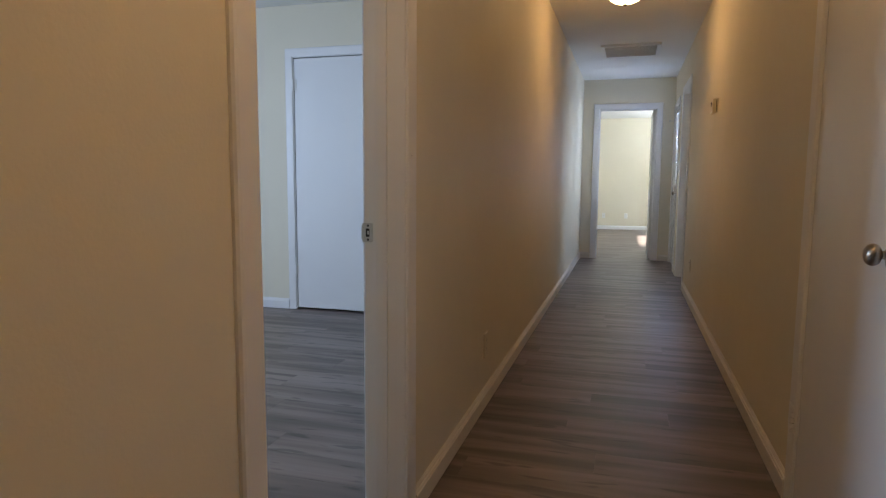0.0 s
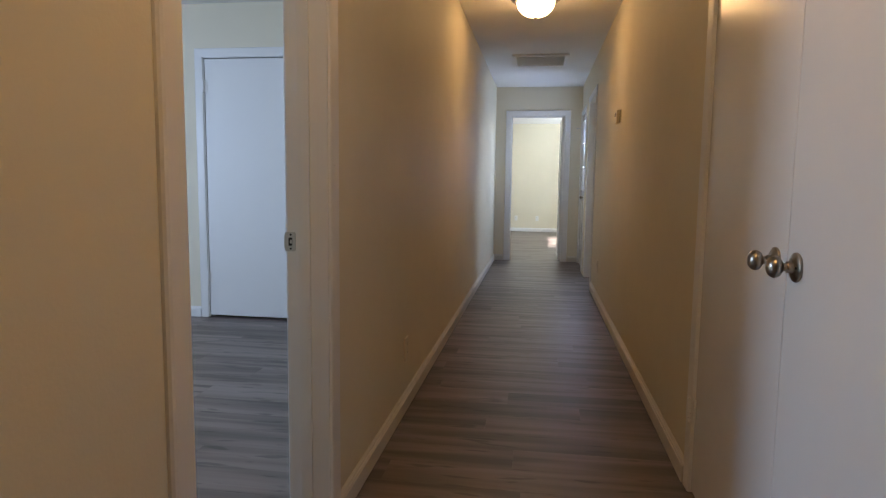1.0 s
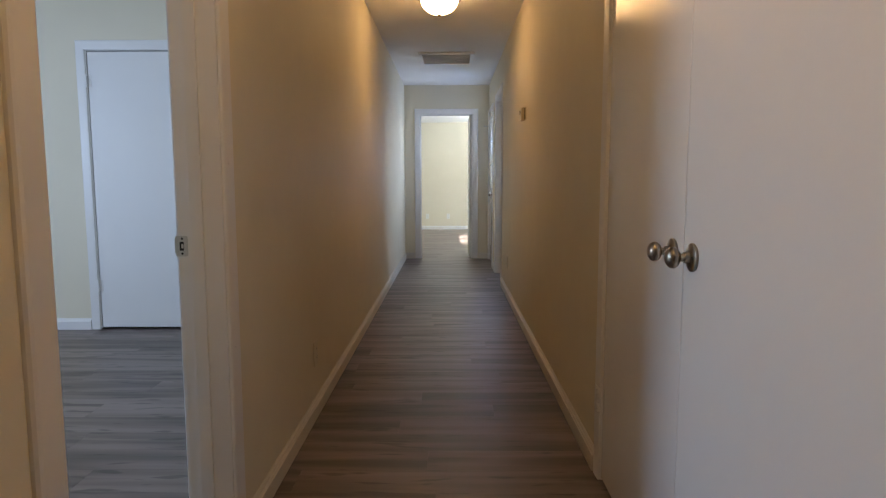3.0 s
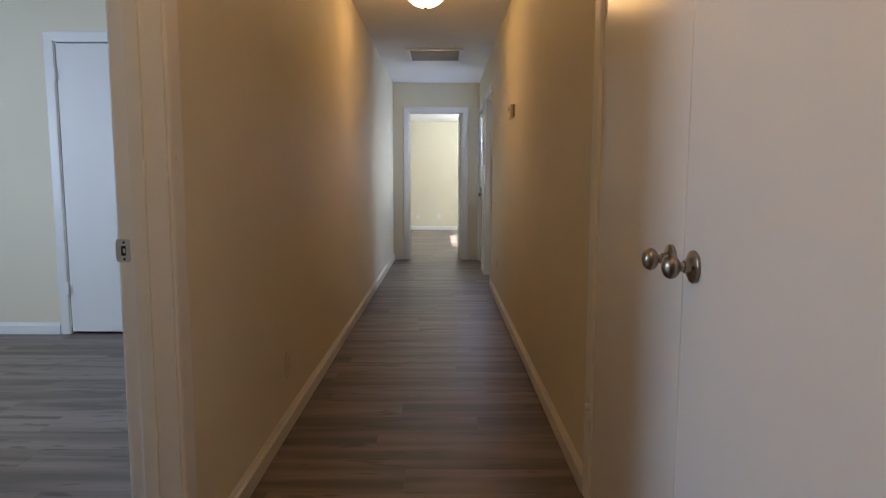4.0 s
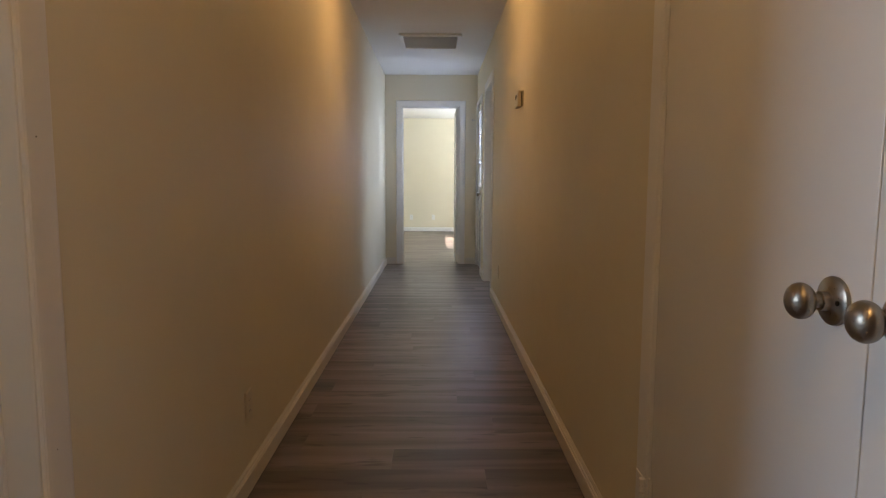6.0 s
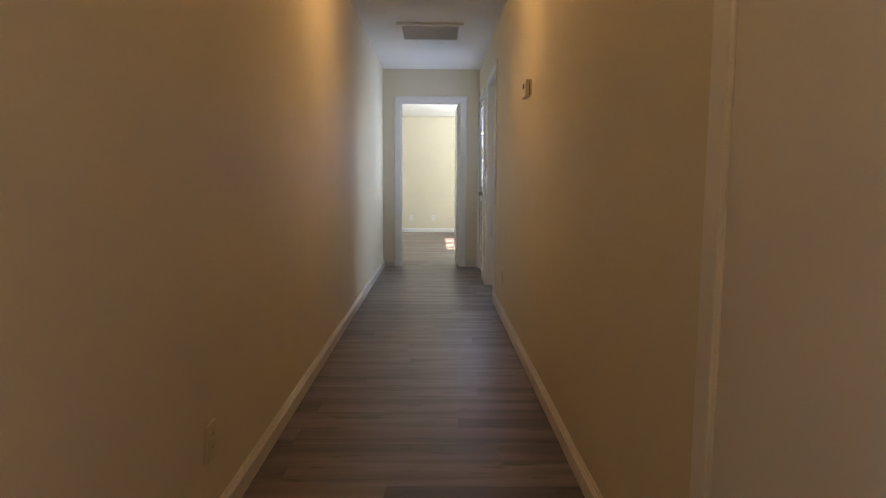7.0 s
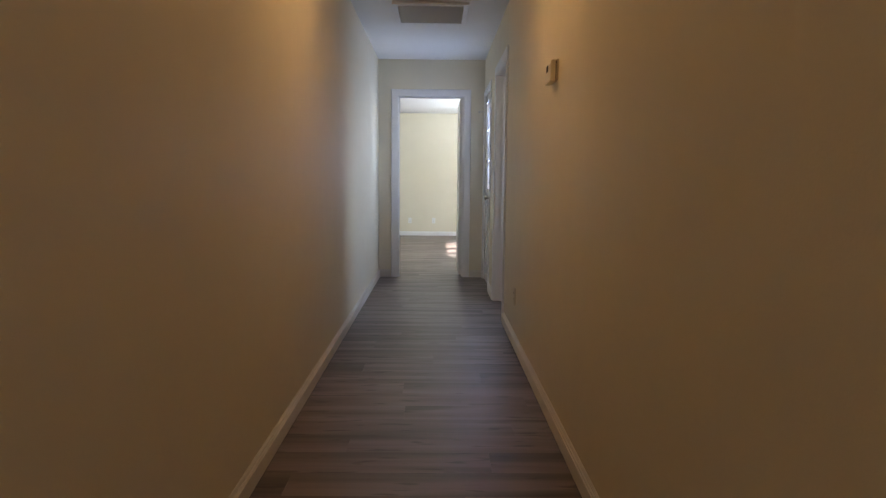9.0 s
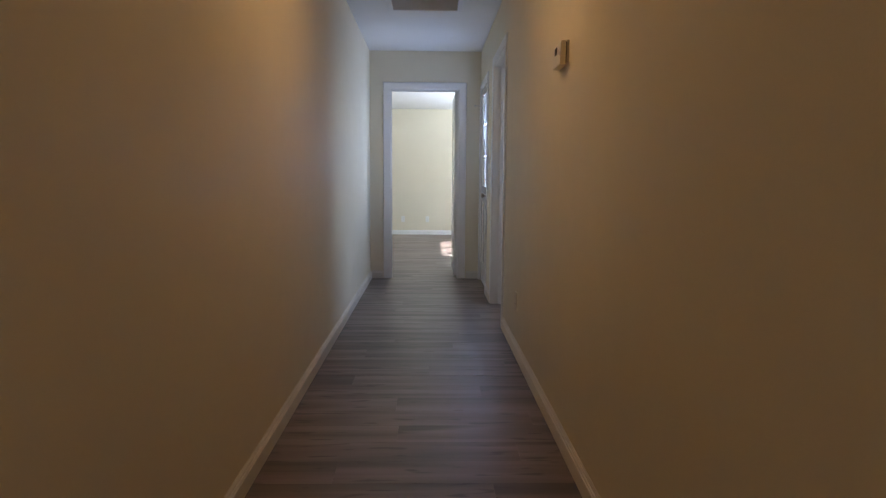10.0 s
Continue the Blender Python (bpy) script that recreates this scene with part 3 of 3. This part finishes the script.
# ---- thermostat ----
def thermostat(y0, y1, z0, z1):
    at = east
    f = thing("thermostat", at((y0 + y1) / 2, z0, 0), "beige plastic wall thermostat with a small dark display", "thermostat")
    part("base", slab(at, y0 - 0.004, y1 + 0.004, z0 + 0.004, z1 + 0.002, 0.0005, 0.009, 0.0015), BEIGE, f)
    # solid dark slab whose colour imitates the shade behind the cover
    part("gap", slab(at, y0 + 0.004, y1 - 0.004, z0 + 0.006, z1 - 0.004, 0.0088, 0.0135, 0.0), DARK, f, "dark slab in place of the shaded gap behind the cover")
    prof = [(0.013, z0), (0.0300, z0), (0.0335, z0 + 0.0015), (0.0350, z0 + 0.006), (0.0330, z1 - 0.006), (0.030, z1 - 0.001), (0.013, z1)]
    part("cover", loft([[at(y0, v, n) for n, v in prof], [at(y1, v, n) for n, v in prof]]), BEIGE, f, "beige cover, lower edge curved")
    part("display", slab(at, y0 + 0.070, y0 + 0.112, z0 + 0.050, z0 + 0.078, 0.0330, 0.0352, 0.0004), DARK, f, "small dark display")
    for k in range(2):
        part("button", slab(at, y0 + 0.036, y0 + 0.048, z0 + 0.044 + k * 0.022, z0 + 0.054 + k * 0.022, 0.0335, 0.0368, 0.001), FILTER, f)


thermostat(4.575, 4.720, 1.540, 1.632)


# ---- outlets and switch ----
def wall_plate(name, at, u, v, label, category, sockets=2, plastic=PLATE):
    f = thing(name, at(u, v - 0.057, 0), label, category, "wall plates")
    part("plate", slab(at, u - 0.035, u + 0.035, v - 0.057, v + 0.057, 0.0003, 0.0078, 0.0022), plastic, f)
    if sockets:
        for dv in (0.0195, -0.0195):
            r = part("receptacle", slab(at, u - 0.0165, u + 0.0165, v + dv - 0.014, v + dv + 0.014, 0.005, 0.0092, 0.002), plastic, f)
            for du in (-0.0063, 0.0063):
                part("slot", slab(at, u + du - 0.001, u + du + 0.001, v + dv - 0.001, v + dv + 0.007, 0.0088, 0.0094, 0.0), DARK, r)
    else:
        part("toggle", slab(at, u - 0.005, u + 0.005, v - 0.008, v + 0.012, 0.005, 0.016, 0.002), plastic, f)
    for dv in ((0.0,) if sockets else (0.030, -0.030)):
        m = frame_at(at, u, v + dv, 0.0076)
        part("screw", lathe([(0.0, 0.0), (0.0032, 0.0), (0.0028, 0.0010), (0.0, 0.0013)], m, 14), STEEL, f)
    return f


wall_plate("outlet", west, 2.815, 0.295, "cream duplex outlet in the hallway wall", "outlet", plastic=BEIGE)
wall_plate("outlet", east, 5.900, 0.333, "cream duplex outlet in the hallway wall", "outlet", plastic=BEIGE)
wall_plate("outlet", far_n, -0.422, 0.305, "white duplex outlet in the end room wall", "outlet")
wall_plate("outlet", far_n, 0.058, 0.305, "white duplex outlet in the end room wall", "outlet")
wall_plate("light_switch", east, 7.82, 1.24, "white toggle light switch beside the outer door", "light switch", 0)


# ---- nail holes in walls and casings ----
def nail_hole(at, u, v, n, radius):
    m = frame_at(at, u, v, n)
    b = part("nail_hole", lathe([(0.0, 0.0), (radius, 0.0), (radius * 0.8, 0.0004), (0.0, 0.0005)], m, 12), DARK)
    tagged(b, "small dark nail hole in painted trim", "nail hole", "nail holes", "structure")


nail_hole(west, 0.360, 1.285, 0.0002, 0.0016)
nail_hole(west, 0.690, 1.500, 0.0002, 0.0012)
nail_hole(west, 1.716, 1.148, 0.0118, 0.0016)
nail_hole(west, 1.720, 0.620, 0.0120, 0.0012)


# ---- strike plate ----
def rounded(w, h, r, n=6):
    """A rectangle's outline about the origin, its corners rounded."""
    ring = []
    for cx, cz, a0 in ((w / 2 - r, h / 2 - r, 0), (r - w / 2, h / 2 - r, 90), (r - w / 2, r - h / 2, 180), (w / 2 - r, r - h / 2, 270)):
        for k in range(n + 1):
            a = radians(a0 + 90 * k / n)
            ring.append((cx + r * math.cos(a), cz + r * math.sin(a)))
    return ring


def strike_plate():
    y = BED_D[1]
    xc, zc = XL - WEST_T + 0.007, 0.918
    ring = rounded(0.034, 0.058, 0.005)
    f = part("strike_plate", loft([[Vector((xc + a, y - d, zc + b)) for a, b in ring] for d in (0.0002, 0.0020)]), STEEL, frame_bed, "satin steel strike plate")
    lip = [(0.0, 0.0), (-0.0015, 0.0006), (-0.0028, 0.0024), (-0.0034, 0.0050), (-0.0046, 0.0046), (-0.0040, 0.0012), (-0.0022, -0.0012), (0.0, -0.0018)]
    part("lip", loft([[Vector((xc - 0.0165 + a, y - 0.0004 + b, zc + c)) for a, b in lip] for c in (-0.020, 0.020)]), STEEL, f, "curved steel lip")
    hole = rounded(0.012, 0.025, 0.003)
    part("latch_hole", loft([[Vector((xc + 0.001 + a, y - d, zc + b)) for a, b in hole] for d in (0.0019, 0.0026)]), DARK, f)
    tab = rounded(0.006, 0.012, 0.0028)
    part("tab", loft([[Vector((xc + 0.003 + a, y - d, zc + b)) for a, b in tab] for d in (0.0025, 0.0034)]), STEEL, f, "bent steel tab in the latch hole")
    for dz in (-0.021, 0.021):
        m = Matrix.Translation((xc + 0.002, y - 0.0018, zc + dz)) @ Matrix.Rotation(radians(90), 4, "X")
        part("screw", lathe([(0.0, 0.0), (0.0034, 0.0), (0.0030, 0.0008), (0.0, 0.0010)], m, 14), DARK, f)


strike_plate()

plank_floor("floor_hall", XL - WEST_T / 2, XR + THICK / 2, Y_BACK, Y_END + THICK / 2, 3, "grey-brown vinyl plank floor of the hallway")
plank_floor("floor_bedroom", BED_W, XL - WEST_T / 2, BED_S, BED_N + 0.04, 7, "grey-brown vinyl plank floor of the bedroom")
plank_floor("floor_end_room", FAR_W, FAR_E, Y_END + THICK / 2, FAR_N, 11, "grey-brown vinyl plank floor of the end room")
plank_floor("floor_side_room", XR + THICK / 2, SIDE_E, SIDE_S, SIDE_N, 13, "grey-brown vinyl plank floor of the side room")
